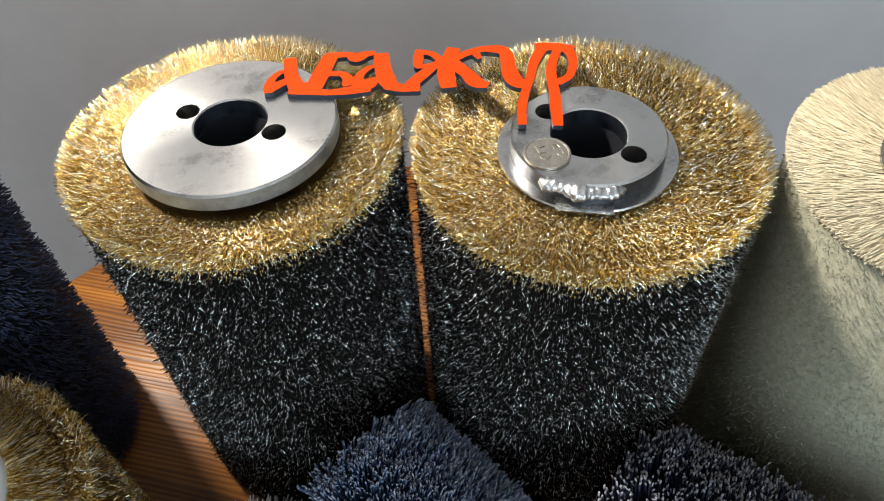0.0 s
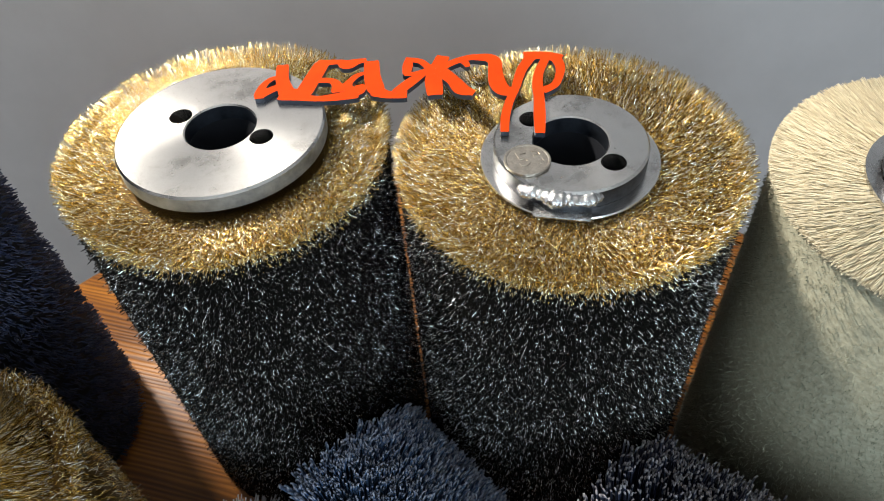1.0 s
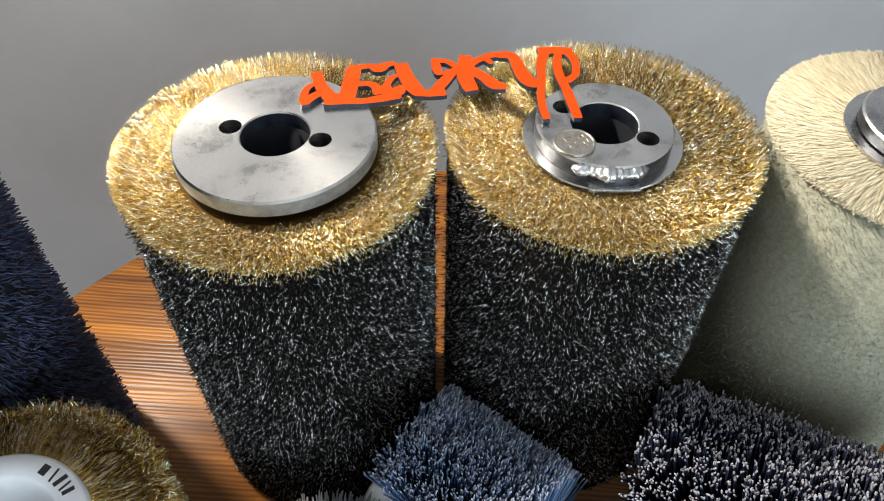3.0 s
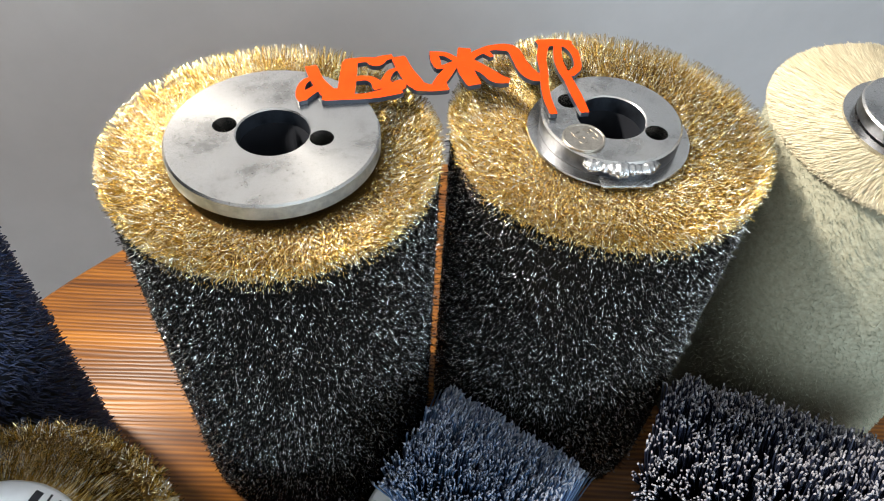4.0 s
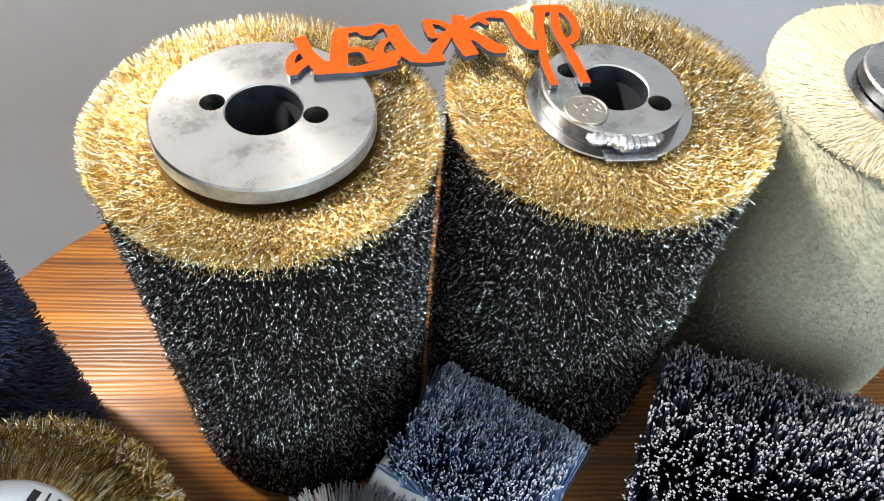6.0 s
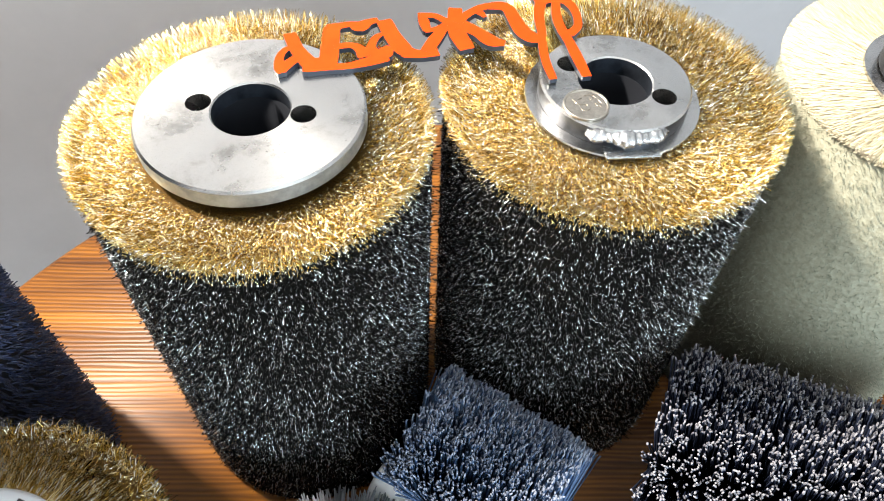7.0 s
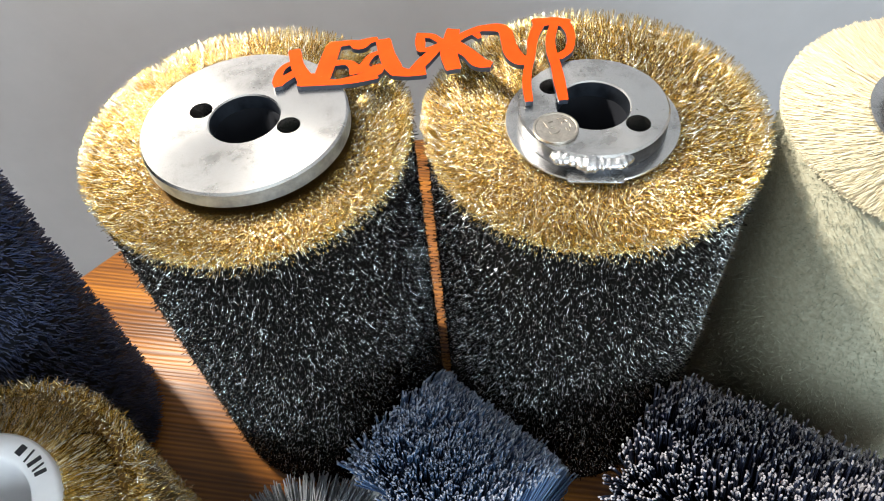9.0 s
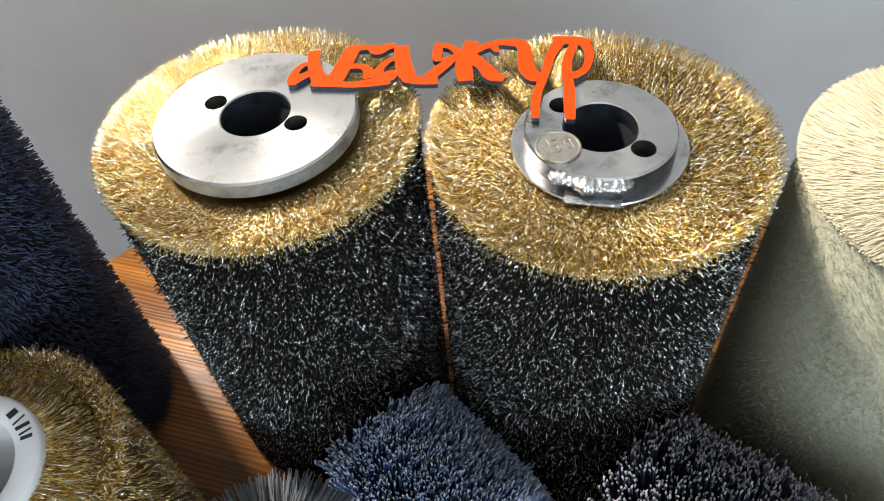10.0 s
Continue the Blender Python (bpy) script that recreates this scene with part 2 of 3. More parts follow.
def end_strands(name, n, r0, r1, z, thick, length, seed, swing=0.35, lift=0.0, depth=0.006, rim=0.12, stray=0.003, rise_mean=0.12, droop=0.0, bend=0.0, segments=1, smooth=False):
    """Crimped pieces of strand along the end face of a brush; lift raises the outer rim, and some stand out past it."""
    rng = np.random.default_rng(seed)
    a = rng.uniform(0, 6.2832, n)
    mid = np.sqrt(rng.uniform(r0 ** 2, r1 ** 2, n))
    edge = rng.uniform(0, 1, n) < rim
    mid = np.where(edge, r1 - rng.uniform(0, 0.006, n), mid)
    s = np.clip((mid - r0) / (r1 - r0), 0, 1)
    zz = z + lift * s - droop * np.clip((s - 0.6) / 0.4, 0, 1) ** 2 - depth * rng.uniform(0, 1, n) ** 1.5
    half = 0.5 * length * rng.uniform(0.6, 1.4, n) + np.where(edge, rng.uniform(0, stray, n), 0)
    mid = np.minimum(mid, r1 + np.where(edge, stray, 0) - half * 0.9)
    turn, rise = rng.normal(0, swing, n), rng.normal(rise_mean, swing, n)
    d = np.stack([np.cos(turn) * np.cos(rise), np.sin(turn) * np.cos(rise), np.sin(rise)], axis=1) * half[:, None]
    c, k = np.cos(a), np.sin(a)
    d = np.stack([d[:, 0] * c - d[:, 1] * k, d[:, 0] * k + d[:, 1] * c, d[:, 2]], axis=1)
    m = polar(mid, a, zz)
    return strands(name, m - d, m + d, thick, bend, segments, 3, 0.0, seed, smooth)


# ---- the room ----
def tabletop(r):
    return lathe([(0.0005, 0), (r - 0.006, 0), (r - 0.001, -0.003), (r, -0.008), (r, -0.024), (r - 0.005, -0.03), (0.0005, -0.03)], 160)


table = thing("round_table", pose(0.01, 0.135, 0, 0, 0, -13), "round brown-stained pine table with brushed grain", "table")
part("tabletop", tabletop(0.542), WOOD, table)
part("pedestal", lathe([(0.045, -0.70), (0.045, -0.03)], 32, False), WOOD, table)
part("base_plate", lathe([(0.26, -0.74), (0.26, -0.72), (0.05, -0.70)], 64, False), WOOD, table)


def slab(name, low, high, mat, label):
    bm = bmesh.new()
    size = Vector(high) - Vector(low)
    bmesh.ops.create_cube(bm, size=1.0, matrix=Matrix.Diagonal((*size, 1)))
    ob = part(name, bm, mat)
    ob.location = (Vector(high) + Vector(low)) / 2
    return tagged(ob, label, name.split("_")[0], kind="structure")


FLOOR = noisy_material("grey_floor", (0.25, 0.24, 0.23), (0.34, 0.33, 0.32), 14, 0.6)
CEILING = noisy_material("white_ceiling", (0.72, 0.72, 0.71), (0.80, 0.80, 0.79), 6, 0.85)
NORTH, SOUTH, WEST, EAST, LOW, HIGH = 1.12, -2.4, -1.7, 2.0, -0.74, 1.96
slab("wall_north", (WEST, NORTH, LOW), (EAST, NORTH + 0.12, HIGH), WALL, "smooth grey painted wall behind the table")
slab("wall_west", (WEST - 0.12, SOUTH, LOW), (WEST, NORTH + 0.12, HIGH), WALL, "smooth grey painted wall")
slab("wall_east", (EAST, SOUTH, LOW), (EAST + 0.12, NORTH + 0.12, HIGH), WALL, "smooth grey painted wall")
slab("wall_south", (WEST - 0.12, SOUTH - 0.12, LOW), (EAST + 0.12, SOUTH, 0.22), WALL, "smooth grey painted wall under the window")
slab("wall_south_top", (WEST - 0.12, SOUTH - 0.12, 1.88), (EAST + 0.12, SOUTH, HIGH), WALL, "smooth grey painted wall over the window")
slab("wall_south_west", (WEST - 0.12, SOUTH - 0.12, 0.22), (0.03, SOUTH, 1.88), WALL, "smooth grey painted wall beside the window")
slab("wall_south_east", (1.47, SOUTH - 0.12, 0.22), (EAST + 0.12, SOUTH, 1.88), WALL, "smooth grey painted wall beside the window")
slab("floor", (WEST - 0.12, SOUTH - 0.12, LOW - 0.1), (EAST + 0.12, NORTH + 0.12, LOW), FLOOR, "plain grey floor")
slab("ceiling", (WEST - 0.12, SOUTH - 0.12, HIGH), (EAST + 0.12, NORTH + 0.12, HIGH + 0.1), CEILING, "plain white ceiling")

# ---- brushes ----


def cut(ob, holes, z0, z1):
    """Cuts bolt holes (x, y, radius) through a part."""
    for x, y, r in holes:
        bm = bmesh.new()
        bmesh.ops.create_cone(bm, cap_ends=True, segments=40, radius1=r, radius2=r, depth=(z1 - z0) * 3, matrix=Matrix.Translation((x, y, (z0 + z1) / 2)))
        mesh = bpy.data.meshes.new("cutter")
        bm.to_mesh(mesh)
        bm.free()
        tool = new("cutter", mesh)
        tool.parent = ob.parent
        mod = ob.modifiers.new("hole", "BOOLEAN")
        mod.operation, mod.object, mod.solver = "DIFFERENCE", tool, "EXACT"
        bpy.context.view_layer.update()
        done = bpy.data.meshes.new_from_object(ob.evaluated_get(bpy.context.evaluated_depsgraph_get()))
        ob.modifiers.clear()
        ob.data = done
        bpy.data.objects.remove(tool)


def end_plate(b, radius, z, thick, turn, side=None, label="turned steel end plate with two bolt holes"):
    """A thick turned disc with a bore and two bolt holes."""
    z0, e, bore = z - thick, 0.0012, 0.0205
    pl = part("end_plate", lathe([(bore, z0), (radius, z0), (radius, z - e), (radius - e, z), (bore + 0.0008, z), (bore, z - 0.0008)], 160, True, False), PLATE, b, label)
    pl.data.materials.append(side or PLATE_SIDE)
    # The bore wall takes a darker steel that holds the shade of the recess.
    pl.data.materials.append(BORE_WALL_SHADE)
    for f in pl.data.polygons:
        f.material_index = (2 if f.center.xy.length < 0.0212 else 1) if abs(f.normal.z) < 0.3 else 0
    c, s = 0.0283 * math.cos(radians(turn)), 0.0283 * math.sin(radians(turn))
    cut(pl, [(c, s, 0.0068), (-c, -s, 0.0068)], z0, z)
    part("tube", lathe([(0.0195, 0.001), (0.0225, 0.001), (0.0225, z0), (0.0195, z0)], 64), BORE_SHADE, b, "steel tube, blackened as the shade inside the bore")
    # Black disc added below the bolt holes, so that they look shaded inside.
    part("backing", lathe([(0.0225, z0 - 0.004), (radius - 0.004, z0 - 0.004), (radius - 0.004, z0 - 0.001), (0.0225, z0 - 0.001)], 48), BORE_SHADE, b)
    return pl


def wire_brush(m, label, hub, h, radius, seed):
    b = thing("wire_roller_brush", m, label, "roller brush", "upright wire roller brushes")
    r = radius
    # Solid bed whose dark colour stands for shaded gaps between the wires.
    part("shaded_wire_bed", lathe([(0.0225, 0.004), (r - 0.0014, 0.003), (r - 0.0013, h - 0.003), (r - 0.010, h + 0.002), (0.0225, h - 0.006)], 96), [WIRE_GAP_SHADE], b, "packed wire bed, near-black for the shade between strands")
    part("packed_end", lathe([(0.0225, h - 0.0058), (r - 0.011, h + 0.0022), (r - 0.004, h + 0.0015), (r - 0.011, h + 0.0042), (0.0225, h - 0.004)], 96), BRASS_GAP_SHADE, b)
    # Side strands mostly near-black: their shade and bright glints are in the colour.
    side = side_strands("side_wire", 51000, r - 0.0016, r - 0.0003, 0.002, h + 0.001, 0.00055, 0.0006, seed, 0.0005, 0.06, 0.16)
    tagged(part("side_wire", side, STEEL, b, "steel wire ends, shade and glints in their colour"), kind="stuff")
    # Brass strands added to soften the step to the darkened side.
    rim = side_strands("rim_wire", 2600, r - 0.0050, r - 0.0008, h - 0.009, h + 0.002, 0.00045, 0.0008, seed + 3, 0.0006)
    tagged(part("rim_wire", rim, BRASS, b, "brass-coloured wire blending the rim into the shaded side"), kind="stuff")
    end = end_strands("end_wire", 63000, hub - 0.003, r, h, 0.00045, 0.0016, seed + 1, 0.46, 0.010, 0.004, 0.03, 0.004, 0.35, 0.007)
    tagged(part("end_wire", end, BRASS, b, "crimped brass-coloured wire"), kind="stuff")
    tips = end_strands("tip_wire", 6500, hub, r, h + 0.0012, 0.00034, 0.0085, seed + 2, 0.30, 0.009, 0.003, 0.35, 0.003, 0.72, 0.001, 0.0005, 2)
    tagged(part("tip_wire", tips, BRASS, b, "brass-coloured wire standing proud"), kind="stuff")
    return b


left_brush = wire_brush(pose(-0.094, 0.354, 0), "wire roller brush with a wide polished steel end plate", 0.060, 0.304, 0.0955, 11)
end_plate(left_brush, 0.0605, 0.3225, 0.010, -21.3)
right_brush = wire_brush(pose(0.1055, 0.339, 0), "wire roller brush with a narrow welded steel end plate", 0.049, 0.3035, 0.0965, 23)
end_plate(right_brush, 0.0425, 0.3195, 0.011, -42.5, SCORCHED)
part("washer", lathe([(0.037, 0.3065), (0.0495, 0.3065), (0.0500, 0.3075), (0.0495, 0.3083), (0.037, 0.3083)], 96, True, False), PLATE, right_brush, "thin steel washer")


def weld_bead(b, radius, z, a0, a1):
    """A lumpy weld along the rim of a plate, and the small steel tab under it."""
    rng = random.Random(5)
    bm = bmesh.new()
    n, k, rings = 60, 10, []
    for i in range(n):
        a = radians(a0 + (a1 - a0) * i / (n - 1))
        ripple = 0.0030 + 0.0003 * math.sin(i * 1.25) + 0.0007 * math.sin(i * 0.23 + 1) + rng.uniform(-0.0003, 0.0003)
        ripple *= min(1, 0.25 + 5 * min(i, n - 1 - i) / n)
        r = radius + 0.0012 + 0.0008 * math.sin(i * 0.31) + rng.uniform(-0.0003, 0.0003)
        ring = []
        for j in range(k):
            b_ = 6.2832 * j / k
            rr = r + ripple * 1.5 * math.cos(b_) - 0.0011 * math.sin(b_)
            ring.append(bm.verts.new((rr * math.cos(a), rr * math.sin(a), z - 0.0034 + ripple * math.sin(b_) + rng.uniform(-0.0003, 0.0003))))
        rings.append(ring)
    for p, q in zip(rings, rings[1:]):
        for j in range(k):
            bm.faces.new((p[j], p[(j + 1) % k], q[(j + 1) % k], q[j]))
    bm.faces.new(rings[0])
    bm.faces.new(rings[-1])
    bmesh.ops.recalc_face_normals(bm, faces=bm.faces)
    for f in bm.faces:
        f.smooth = True
    part("weld", bm, WELD, b, "shiny lumpy weld bead")
    bm = bmesh.new()
    a = radians((a0 * 0.45 + a1 * 0.55))
    bmesh.ops.create_cube(bm, size=1.0, matrix=pose((radius + 0.004) * math.cos(a), (radius + 0.004) * math.sin(a), z - 0.0105, 0, 0, math.degrees(a)) @ Matrix.Diagonal((0.010, 0.030, 0.0022, 1)))
    bmesh.ops.bevel(bm, geom=bm.edges[:], offset=0.0006, segments=2, affect="EDGES")
    part("weld_tab", bm, WELD, b, "small bright steel tab")


weld_bead(right_brush, 0.0425, 0.3195, -132, -72)


def fibre_brush(m):
    b = thing("fibre_roller_brush", m, "cream natural fibre roller brush with a steel end plate", "roller brush")
    h, r = 0.311, 0.0937
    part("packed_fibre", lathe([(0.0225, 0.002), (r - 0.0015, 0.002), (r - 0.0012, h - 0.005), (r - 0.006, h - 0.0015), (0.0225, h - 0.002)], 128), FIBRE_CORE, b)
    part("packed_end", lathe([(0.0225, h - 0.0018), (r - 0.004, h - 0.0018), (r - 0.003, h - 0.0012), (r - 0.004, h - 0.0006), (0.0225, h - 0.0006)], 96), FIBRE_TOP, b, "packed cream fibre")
    # Same fibre as on top, with the shade of the side in its colour.
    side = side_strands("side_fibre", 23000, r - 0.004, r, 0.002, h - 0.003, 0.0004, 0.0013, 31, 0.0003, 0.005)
    tagged(part("side_fibre", side, FIBRE_SIDE, b, "cut ends of cream fibre, darkened as in shade"), kind="stuff")
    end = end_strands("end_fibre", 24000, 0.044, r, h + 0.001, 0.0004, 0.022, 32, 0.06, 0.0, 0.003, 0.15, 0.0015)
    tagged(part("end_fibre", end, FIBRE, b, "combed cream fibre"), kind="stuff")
    part("washer", lathe([(0.037, h + 0.002), (0.050, h + 0.002), (0.050, h + 0.004), (0.037, h + 0.004)], 96, True, False), PLATE, b, "thin steel washer")
    end_plate(b, 0.0425, h + 0.0135, 0.0085, 47, SCORCHED)
    return b


fibre_brush(pose(0.303, 0.303, 0))


def navy_brush(m):
    b = thing("nylon_roller_brush", m, "tall dark navy nylon roller brush standing on the table", "roller brush")
    r, h = 0.09, 0.66
    part("packed_nylon", lathe([(0.031, 0.003), (r - 0.005, 0.003), (r - 0.005, h - 0.004), (0.031, h - 0.002)], 96), NAVY_CORE, b)
    tagged(part("side_bristle", side_strands("side_bristle", 41000, r - 0.008, r, 0.002, h, 0.00095, 0.0012, 41, 0.0008, clump=0.0016), NAVY, b, "dark navy bristle ends"), kind="stuff")
    part("core", lathe([(0.02, 0.001), (0.031, 0.001), (0.031, h + 0.01), (0.02, h + 0.01)], 48), PLASTIC, b, "white plastic core tube")
    return b


navy_brush(pose(-0.346, 0.332, 0))


def brass_brush(m):
    b = thing("brass_roller_brush", m, "short brass wire roller brush on a white plastic core", "roller brush")
    r, h = 0.091, 0.219
    part("shaded_wire_bed", lathe([(0.051, 0.003), (r - 0.005, 0.003), (r - 0.004, h - 0.018), (r - 0.010, h - 0.009), (0.051, h - 0.005)], 96), BRASS_GAP_SHADE, b)
    side = side_strands("side_wire", 22000, r - 0.0032, r, 0.002, h - 0.010, 0.0005, 0.0010, 51, 0.0008, 0.05)
    tagged(part("side_wire", side, BRASS, b, "brass wire ends"), kind="stuff")
    end = end_strands("end_wire", 21000, 0.049, r - 0.001, h, 0.00055, 0.0028, 52, 0.55, -0.010, 0.006, 0.18, 0.005, 0.2)
    tagged(part("end_wire", end, BRASS, b, "crimped brass wire"), kind="stuff")
    combed = end_strands("combed_wire", 9000, 0.052, r - 0.014, h + 0.0012, 0.00045, 0.013, 53, 0.09, -0.008, 0.003, 0.0, 0.0, -0.10, 0.0, 0.0004, 2, True)
    tagged(part("combed_wire", combed, BRASS, b, "brass wire combed outwards from the core"), kind="stuff")
    core = part("core", lathe([(0.036, 0.001), (0.051, 0.001), (0.051, h + 0.004), (0.049, h + 0.006), (0.038, h + 0.006), (0.036, h + 0.004)], 96), PLASTIC, b, "white plastic core tube")
    rng = random.Random(8)
    for i, (a, w, l) in enumerate(((60, 0.0045, 0.006), (51, 0.0012, 0.008), (44, 0.0026, 0.008), (38, 0.0012, 0.007), (33, 0.0024, 0.0065))):
        bm = bmesh.new()
        bmesh.ops.create_cube(bm, size=1.0, matrix=pose(0.0437 * math.cos(radians(a)), 0.0437 * math.sin(radians(a)), h + 0.0061, 0, 0, a + rng.uniform(-9, 9)) @ Matrix.Diagonal((l, w, 0.0003, 1)))
        part("ink_mark", bm, INK, core, "smeared black marker stroke")
    return b


brass_brush(pose(-0.254, 0.170, 0))


def filament_roller(m, core_mat, label, core_r, r, length, n, mats, seed, thick, gap, start=0.0, gap_from=0.0, ragged=0.0012, clump=0.0012, flared=True, slant=0.0):
    """A roller that lies along its local x, with thick filaments; none grow in the bare strip between the gap's angles."""
    b = thing("abrasive_roller_brush", m, label, "roller brush", "abrasive roller brushes lying down")
    rng = np.random.default_rng(seed)
    core = part("core", lathe([(core_r * 0.6, start), (core_r - 0.003, start), (core_r, start + 0.003), (core_r, length - 0.003), (core_r - 0.003, length), (core_r * 0.6, length)], 64), core_mat, b, "plastic core tube")
    core.matrix_local = pose(0, 0, 0, 0, 90, 0)
    x = rng.uniform(start + 0.003, length - 0.002, n)
    a = radians(gap[1]) + rng.uniform(0, 1, n) * (2 * math.pi - radians(gap[1] - gap[0]))
    shut = (x < gap_from) & (rng.uniform(0, 1, n) < radians(gap[1] - gap[0]) / (2 * math.pi))
    a = np.where(shut, radians(gap[0]) + rng.uniform(0, 1, n) * radians(min(42, gap[1] - gap[0])), a)
    x = np.maximum(x, start + 0.003 + slant * np.maximum(0, np.sin(a)) * rng.uniform(0.85, 1.6, n))
    r1 = r + rng.normal(0, ragged, n)
    flare = -start * np.exp(-(x - start) / 0.012) * flared
    y0, z0 = core_r * 0.97 * np.cos(a), core_r * 0.97 * np.sin(a)
    base = np.stack([x, y0, z0], axis=1)
    s = 0.0014
    cell = (np.floor(x / 0.006) * 131 + np.floor(a / 0.085) * 17).astype(int) % 997
    lean, grow = rng.normal(0, clump, (997, 2)), rng.normal(0, ragged * 0.8, 997)
    a, r1 = a + lean[cell, 0] / r, r1 + grow[cell]
    flare = flare + lean[cell, 1]
    tip = np.stack([x + flare + rng.normal(0, s, n), r1 * np.cos(a) + rng.normal(0, s, n), np.maximum(r1 * np.sin(a) + rng.normal(0, s, n), -r)], axis=1)
    mesh = strands("bristle", base, tip, thick, 0.0005, 2, 4, 0.0022, seed)
    tagged(part("bristle", mesh, mats, b), kind="stuff")
    return b


def lying(x, y, z, ax, ay):
    return Matrix(((ax, -ay, 0, x), (ay, ax, 0, y), (0, 0, 1, z), (0, 0, 0, 1)))


filament_roller(lying(-0.070, 0.249, 0.088, 0.678, -0.735), PLASTIC, "blue-grey abrasive nylon roller brush lying on the table", 0.022, 0.088, 0.135, 9500, [BLUE, BLUE_TIP], 61, 0.0012, (106, 235), 0.02, slant=0.02)
filament_roller(lying(0.127, 0.202, 0.086, 0.75, -0.66) @ pose(0, 0, 0, 0, -11, 0), GREY_PLASTIC, "dark grey abrasive nylon roller brush with pale tips", 0.016, 0.085, 0.19, 14500, [GREY, GREY_TIP], 62, 0.00135, (118, 160), 0.002, 0.11, 0.0022, 0.0018, False)


def ring_brush(m):
    b = thing("nylon_ring_brush", m, "ash-grey nylon brush round a white domed plastic core", "roller brush")
    h, core_r, r = 0.117, 0.0445, 0.070
    part("core", lathe([(core_r, 0.001), (core_r, h - 0.006), (core_r - 0.002, h - 0.003), (core_r - 0.008, h), (core_r * 0.5, h + 0.002), (0.001, h + 0.0025)], 96, False), PLASTIC, b, "white plastic core with a domed end")
    rng = np.random.default_rng(71)
    n = 6500
    a, z = rng.uniform(0, 6.2832, n), rng.uniform(0.004, h - 0.004, n)
    tip_z = np.clip(z + rng.normal(0, 0.0015, n), 0.002, 1)
    mesh = strands("bristle", polar(np.full(n, core_r - 0.002), a, z), polar(r + rng.normal(0, 0.0015, n), a + rng.normal(0, 0.035, n), tip_z), 0.0009, 0.0004, 1, 4, 0, 72)
    tagged(part("bristle", mesh, ASH, b), kind="stuff")
    return b


ring_brush(pose(-0.096, 0.155, 0))

# ---- small things on the end plates ----


def coin(m):
    """A struck coin: raised rim, a figure and some worn relief."""
    c = thing("coin", m, "worn silver-coloured coin lying on a steel end plate", "coin")
    part("disc", lathe([(0.0005, 0), (0.0122, 0), (0.0125, 0.0003), (0.0125, 0.0015), (0.0122, 0.0018), (0.0114, 0.0018), (0.0110, 0.0014), (0.0005, 0.0014)], 96, True, False), COIN, c)
    font = bpy.data.curves.new("figure", "FONT")
    font.body, font.size, font.extrude, font.offset, font.align_x, font.align_y = "5", 0.0155, 0.0003, 0.0002, "CENTER", "CENTER"
    shape = new("figure", font)
    bpy.context.view_layer.update()
    mesh = bpy.data.meshes.new_from_object(shape.evaluated_get(bpy.context.evaluated_depsgraph_get()))
    bpy.data.objects.remove(shape)
    part("figure", mesh, COIN, c, "raised figure").location = (-0.0015, 0.0008, 0.0015)
    rng = random.Random(3)
    for i in range(9):
        a, d = rng.uniform(-1.3, 1.3), rng.uniform(0.006, 0.009)
        bm = bmesh.new()
        bmesh.ops.create_cube(bm, size=1.0, matrix=pose(d * math.cos(a), d * math.sin(a), 0.0014, 0, 0, rng.uniform(0, 180)) @ Matrix.Diagonal((rng.uniform(0.0012, 0.003), 0.0007, 0.0007, 1)))
        part("relief", bm, COIN, c)
    return c


coin(pose(0.081, 0.3215, 0.3195, 0, 0, 20))

# pen strokes of each letter: points (x, y, pen width), in millimetres on the sign's plane
LETTER_A = [
    [(-67.0, 29.7, 7.6), (-64.6, 15.4, 8.1), (-59.6, 2.3, 10.0)],
    [(-66.9, 17.5, 3.8), (-71.0, 16.5, 4.0), (-74.8, 10.4, 4.7), (-75.8, 1.8, 6.1), (-75.1, -2.6, 5.7)],
    [(-74.7, 0.6, 7.9), (-69.3, 5.1, 6.2), (-64.5, 8.7, 6.3)],
    [(-61.1, 0.4, 11.8), (-52.1, -0.1, 11.8)],
]
LETTER_B = [
    [(-42.9, 31.1, 9.6), (-46.1, 15.7, 10.4), (-49.1, 1.6, 10.5)],
    [(-44.0, 32.5, 7.0), (-32.6, 33.7, 5.4), (-26.8, 30.9, 10.1), (-21.4, 33.7, 6.5), (-16.0, 35.3, 4.5)],
    [(-43.0, 14.1, 5.1), (-34.6, 13.8, 5.1), (-30.3, 9.6, 6.3), (-28.7, 3.7, 8.5)],
    [(-52.4, -2.2, 7.5), (-40.3, -4.3, 5.3), (-29.3, -2.9, 7.3), (-18.0, -0.4, 8.3)],
]
LETTER_A_LINKED = [
    [(-11.6, 32.7, 9.4), (-9.9, 19.1, 10.0), (-6.4, 5.6, 10.7), (-2.9, -0.1, 6.6)],
    [(-15.5, 21.2, 3.3), (-19.6, 18.3, 4.3), (-23.5, 10.8, 5.4), (-23.3, 5.1, 10.8), (-17.7, 4.1, 11.2), (-13.8, 8.0, 5.0)],
    [(-5.1, 2.0, 10.1), (1.8, -0.9, 7.3), (11.2, -0.8, 7.7)],
]
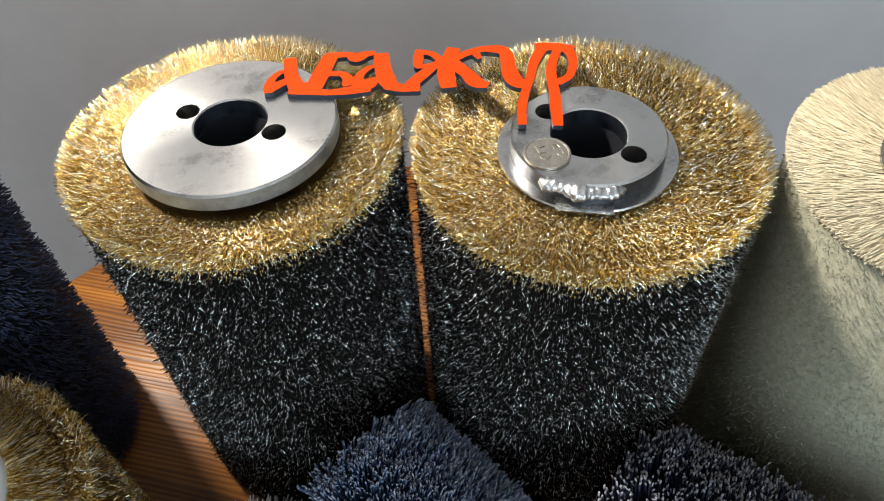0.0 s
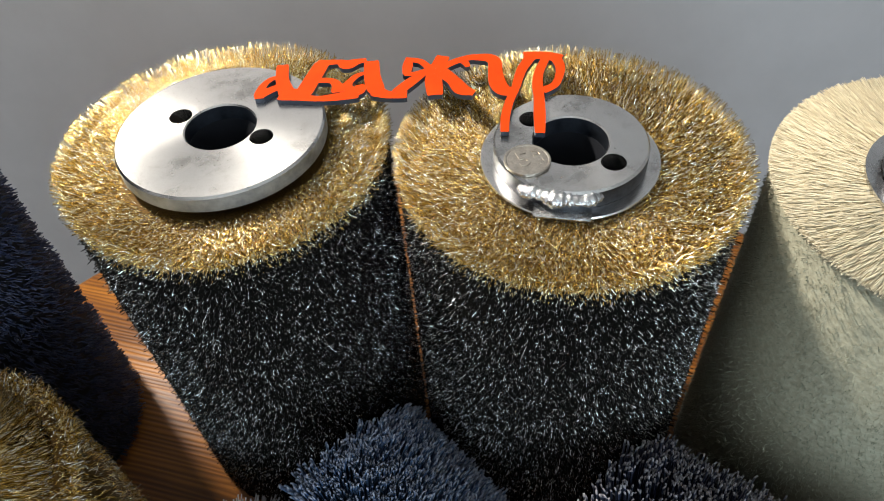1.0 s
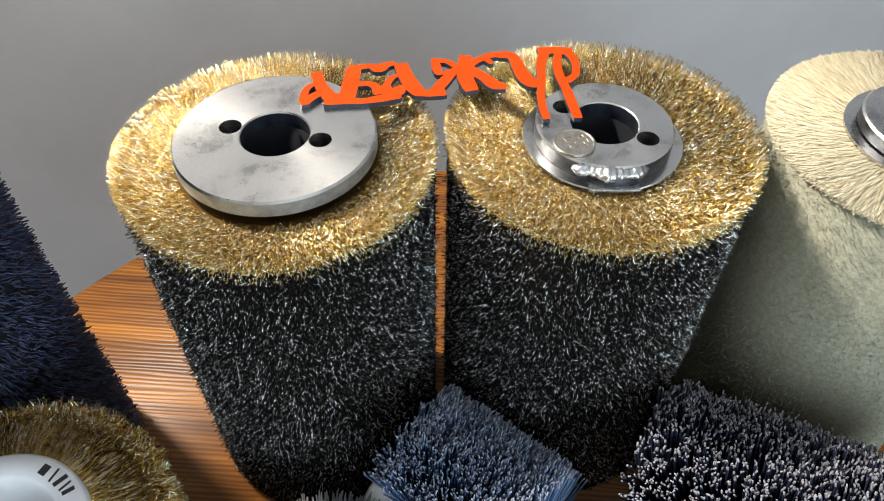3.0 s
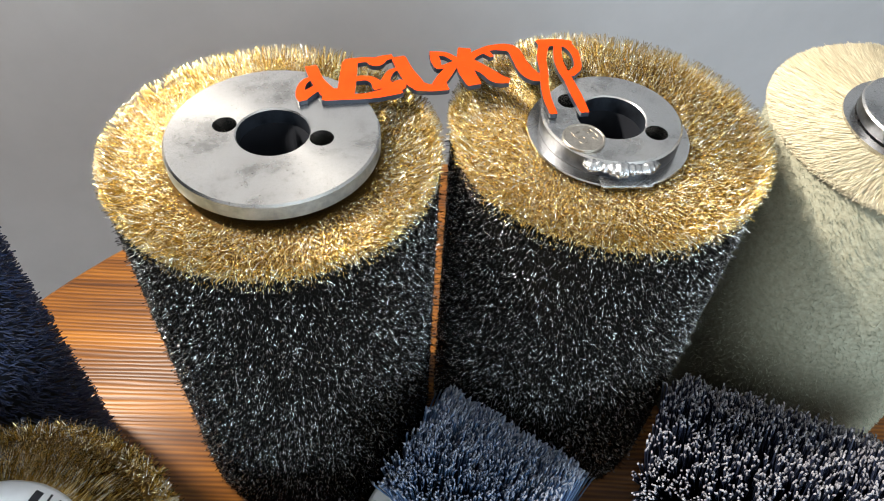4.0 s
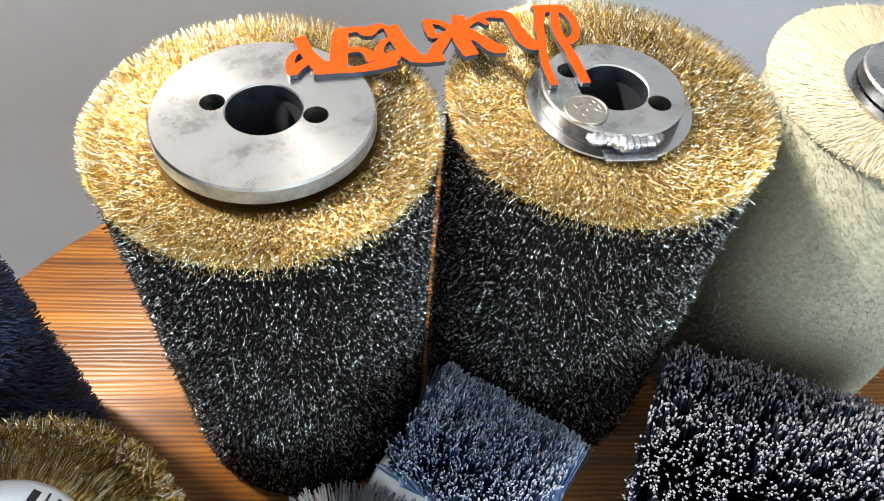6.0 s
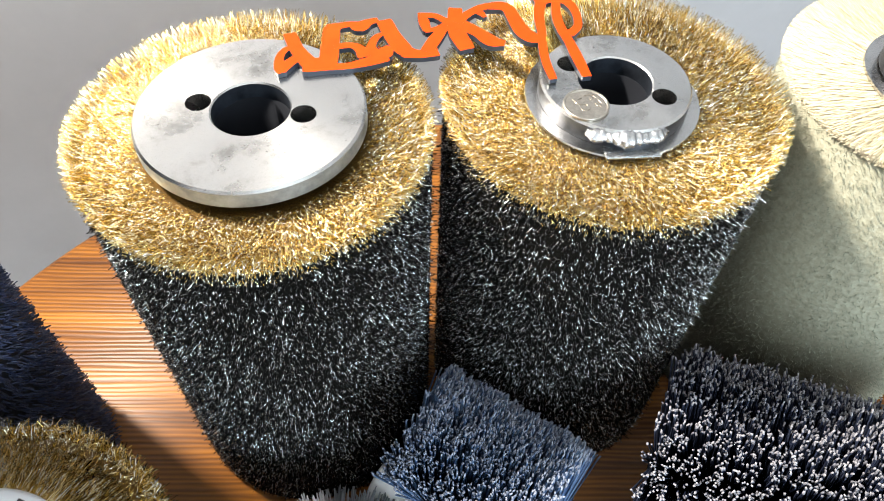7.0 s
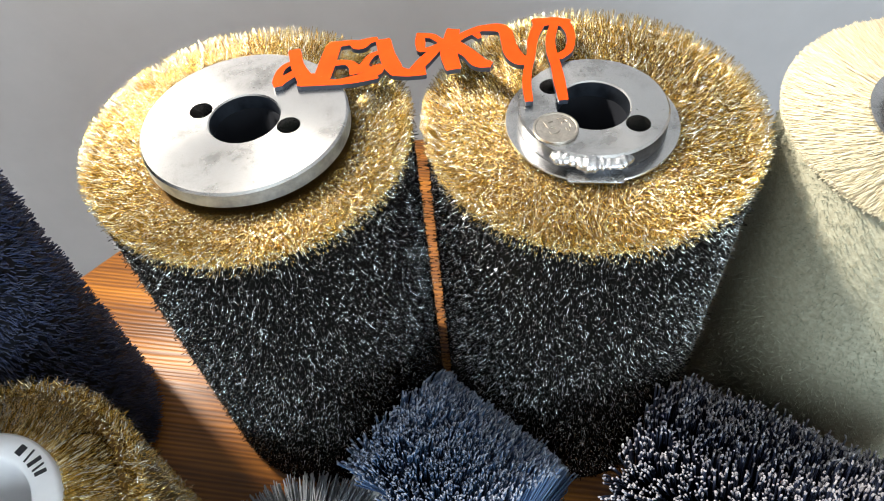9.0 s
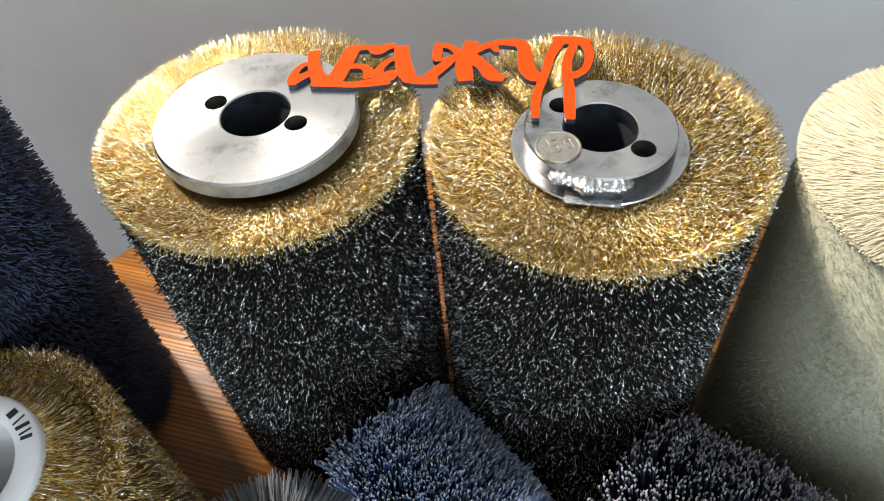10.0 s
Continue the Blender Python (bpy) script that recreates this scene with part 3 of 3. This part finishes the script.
LETTER_ZH = [
    [(11.3, 34.7, 4.9), (11.1, 27.8, 6.4), (11.0, 20.5, 4.9)],
    [(10.0, 35.5, 5.0), (18.4, 33.5, 5.0), (22.4, 29.1, 5.0), (26.2, 24.1, 7.1)],
    [(10.5, 19.9, 4.1), (16.4, 20.2, 4.4), (24.1, 23.2, 5.8)],
    [(21.5, 20.6, 5.1), (14.1, 11.6, 7.6), (7.0, 1.7, 7.4)],
    [(32.3, 37.1, 8.7), (28.3, 22.6, 8.6), (27.8, 12.9, 10.5), (29.2, 0.2, 9.6)],
    [(32.1, 21.9, 10.0), (39.7, 12.7, 8.6), (44.9, 3.5, 10.0), (51.1, 0.1, 5.9)],
    [(30.7, 24.7, 6.1), (38.6, 31.6, 5.7), (48.4, 36.5, 6.0), (54.8, 37.4, 6.0)],
]
LETTER_U = [
    [(51.7, 37.3, 6.4), (60.6, 36.5, 8.6), (64.5, 32.0, 8.4), (64.9, 21.6, 8.6), (66.1, 9.6, 10.3), (69.6, 2.4, 10.0), (75.6, 1.4, 7.7)],
    [(44.7, 34.5, 6.0), (46.7, 30.9, 4.7), (47.9, 27.5, 3.0)],
    [(87.1, 37.7, 7.0), (80.7, 22.9, 6.2), (76.7, 5.4, 5.1), (72.6, -8.8, 5.0), (70.1, -22.7, 5.1), (69.4, -35.3, 4.8)],
]
LETTER_R = [
    [(84.5, 38.1, 9.5), (95.7, 38.3, 8.0), (103.3, 35.1, 9.6)],
    [(95.2, 33.7, 5.3), (90.7, 18.8, 5.7), (89.5, 6.4, 6.2), (89.8, -5.8, 6.2), (89.3, -20.3, 6.8), (88.7, -36.4, 5.8)],
    [(102.3, 34.6, 7.1), (104.0, 25.7, 5.9), (102.7, 15.6, 4.9), (99.5, 7.3, 5.1), (93.2, 2.1, 6.1)],
]


def smooth_line(points, steps=6):
    """Points along a smooth curve through the given ones."""
    p = [np.array(q, float) for q in points]
    p = [2 * p[0] - p[1]] + p + [2 * p[-1] - p[-2]]
    out = []
    for i in range(1, len(p) - 2):
        for k in range(steps):
            t = k / steps
            out.append(0.5 * (2 * p[i] + (p[i + 1] - p[i - 1]) * t + (2 * p[i - 1] - 5 * p[i] + 4 * p[i + 1] - p[i + 2]) * t * t + (3 * p[i] - p[i - 1] - 3 * p[i + 1] + p[i + 2]) * t ** 3))
    return out + [p[-2]]


def ribbon(points, thick):
    """One pen stroke of changing width as a flat bar with blunt, slightly rounded ends."""
    line = smooth_line(points)
    left, right = [], []
    for i, q in enumerate(line):
        d = (line[min(i + 1, len(line) - 1)] - line[max(i - 1, 0)])[:2]
        side = np.array((-d[1], d[0])) / np.linalg.norm(d) * q[2] / 2
        left.append(q[:2] + side)
        right.append(q[:2] - side)

    def cap(centre, start):
        v = start - centre[:2]
        return [centre[:2] + np.array((v[0] * math.cos(a) + v[1] * math.sin(a), v[1] * math.cos(a) - v[0] * math.sin(a))) * k for a, k in ((radians(28), 0.97), (radians(80), 0.4), (radians(100), 0.4), (radians(152), 0.97))]

    ring = left + cap(line[-1], left[-1]) + right[::-1] + cap(line[0], right[0])
    bm = bmesh.new()
    low = [bm.verts.new((x / 1000, y / 1000, 0)) for x, y in ring]
    face = bm.faces.new(low)
    top = bmesh.ops.extrude_face_region(bm, geom=[face])["geom"]
    for v in top:
        if isinstance(v, bmesh.types.BMVert):
            v.co.z = thick
    bmesh.ops.triangulate(bm, faces=[f for f in bm.faces if len(f.verts) > 4])
    bmesh.ops.recalc_face_normals(bm, faces=bm.faces)
    return bm


def letter(strokes, thick, parent, order):
    """One cut-out letter, its strokes joined into one piece; orange on top, dark at the edges."""
    whole = None
    for n, points in enumerate(strokes):
        bm = ribbon(points, thick + 0.00002 * n)
        if whole is None:
            whole = part("letter", bm, [ORANGE, DARK_EDGE], parent)
            whole.location.z = 0.00005 * order
            continue
        mesh = bpy.data.meshes.new("stroke")
        bm.to_mesh(mesh)
        bm.free()
        tool = new("stroke", mesh)
        tool.parent, tool.location = parent, whole.location
        mod = whole.modifiers.new("join", "BOOLEAN")
        mod.operation, mod.object, mod.solver = "UNION", tool, "EXACT"
        bpy.context.view_layer.update()
        whole.data = bpy.data.meshes.new_from_object(whole.evaluated_get(bpy.context.evaluated_depsgraph_get()))
        whole.modifiers.clear()
        bpy.data.objects.remove(tool)
    for f in whole.data.polygons:
        f.material_index = 0 if f.normal.z > 0.7 else 1
    return whole


sign = thing("word_sign", pose(0, 0.379, 0.3213, 0, 1.03, 0), "orange cut-out word sign with dark edges, across two brushes", "sign")
for n, strokes in enumerate((LETTER_A, LETTER_B, LETTER_A_LINKED, LETTER_ZH, LETTER_U, LETTER_R)):
    letter(strokes, 0.003, sign, n % 2)
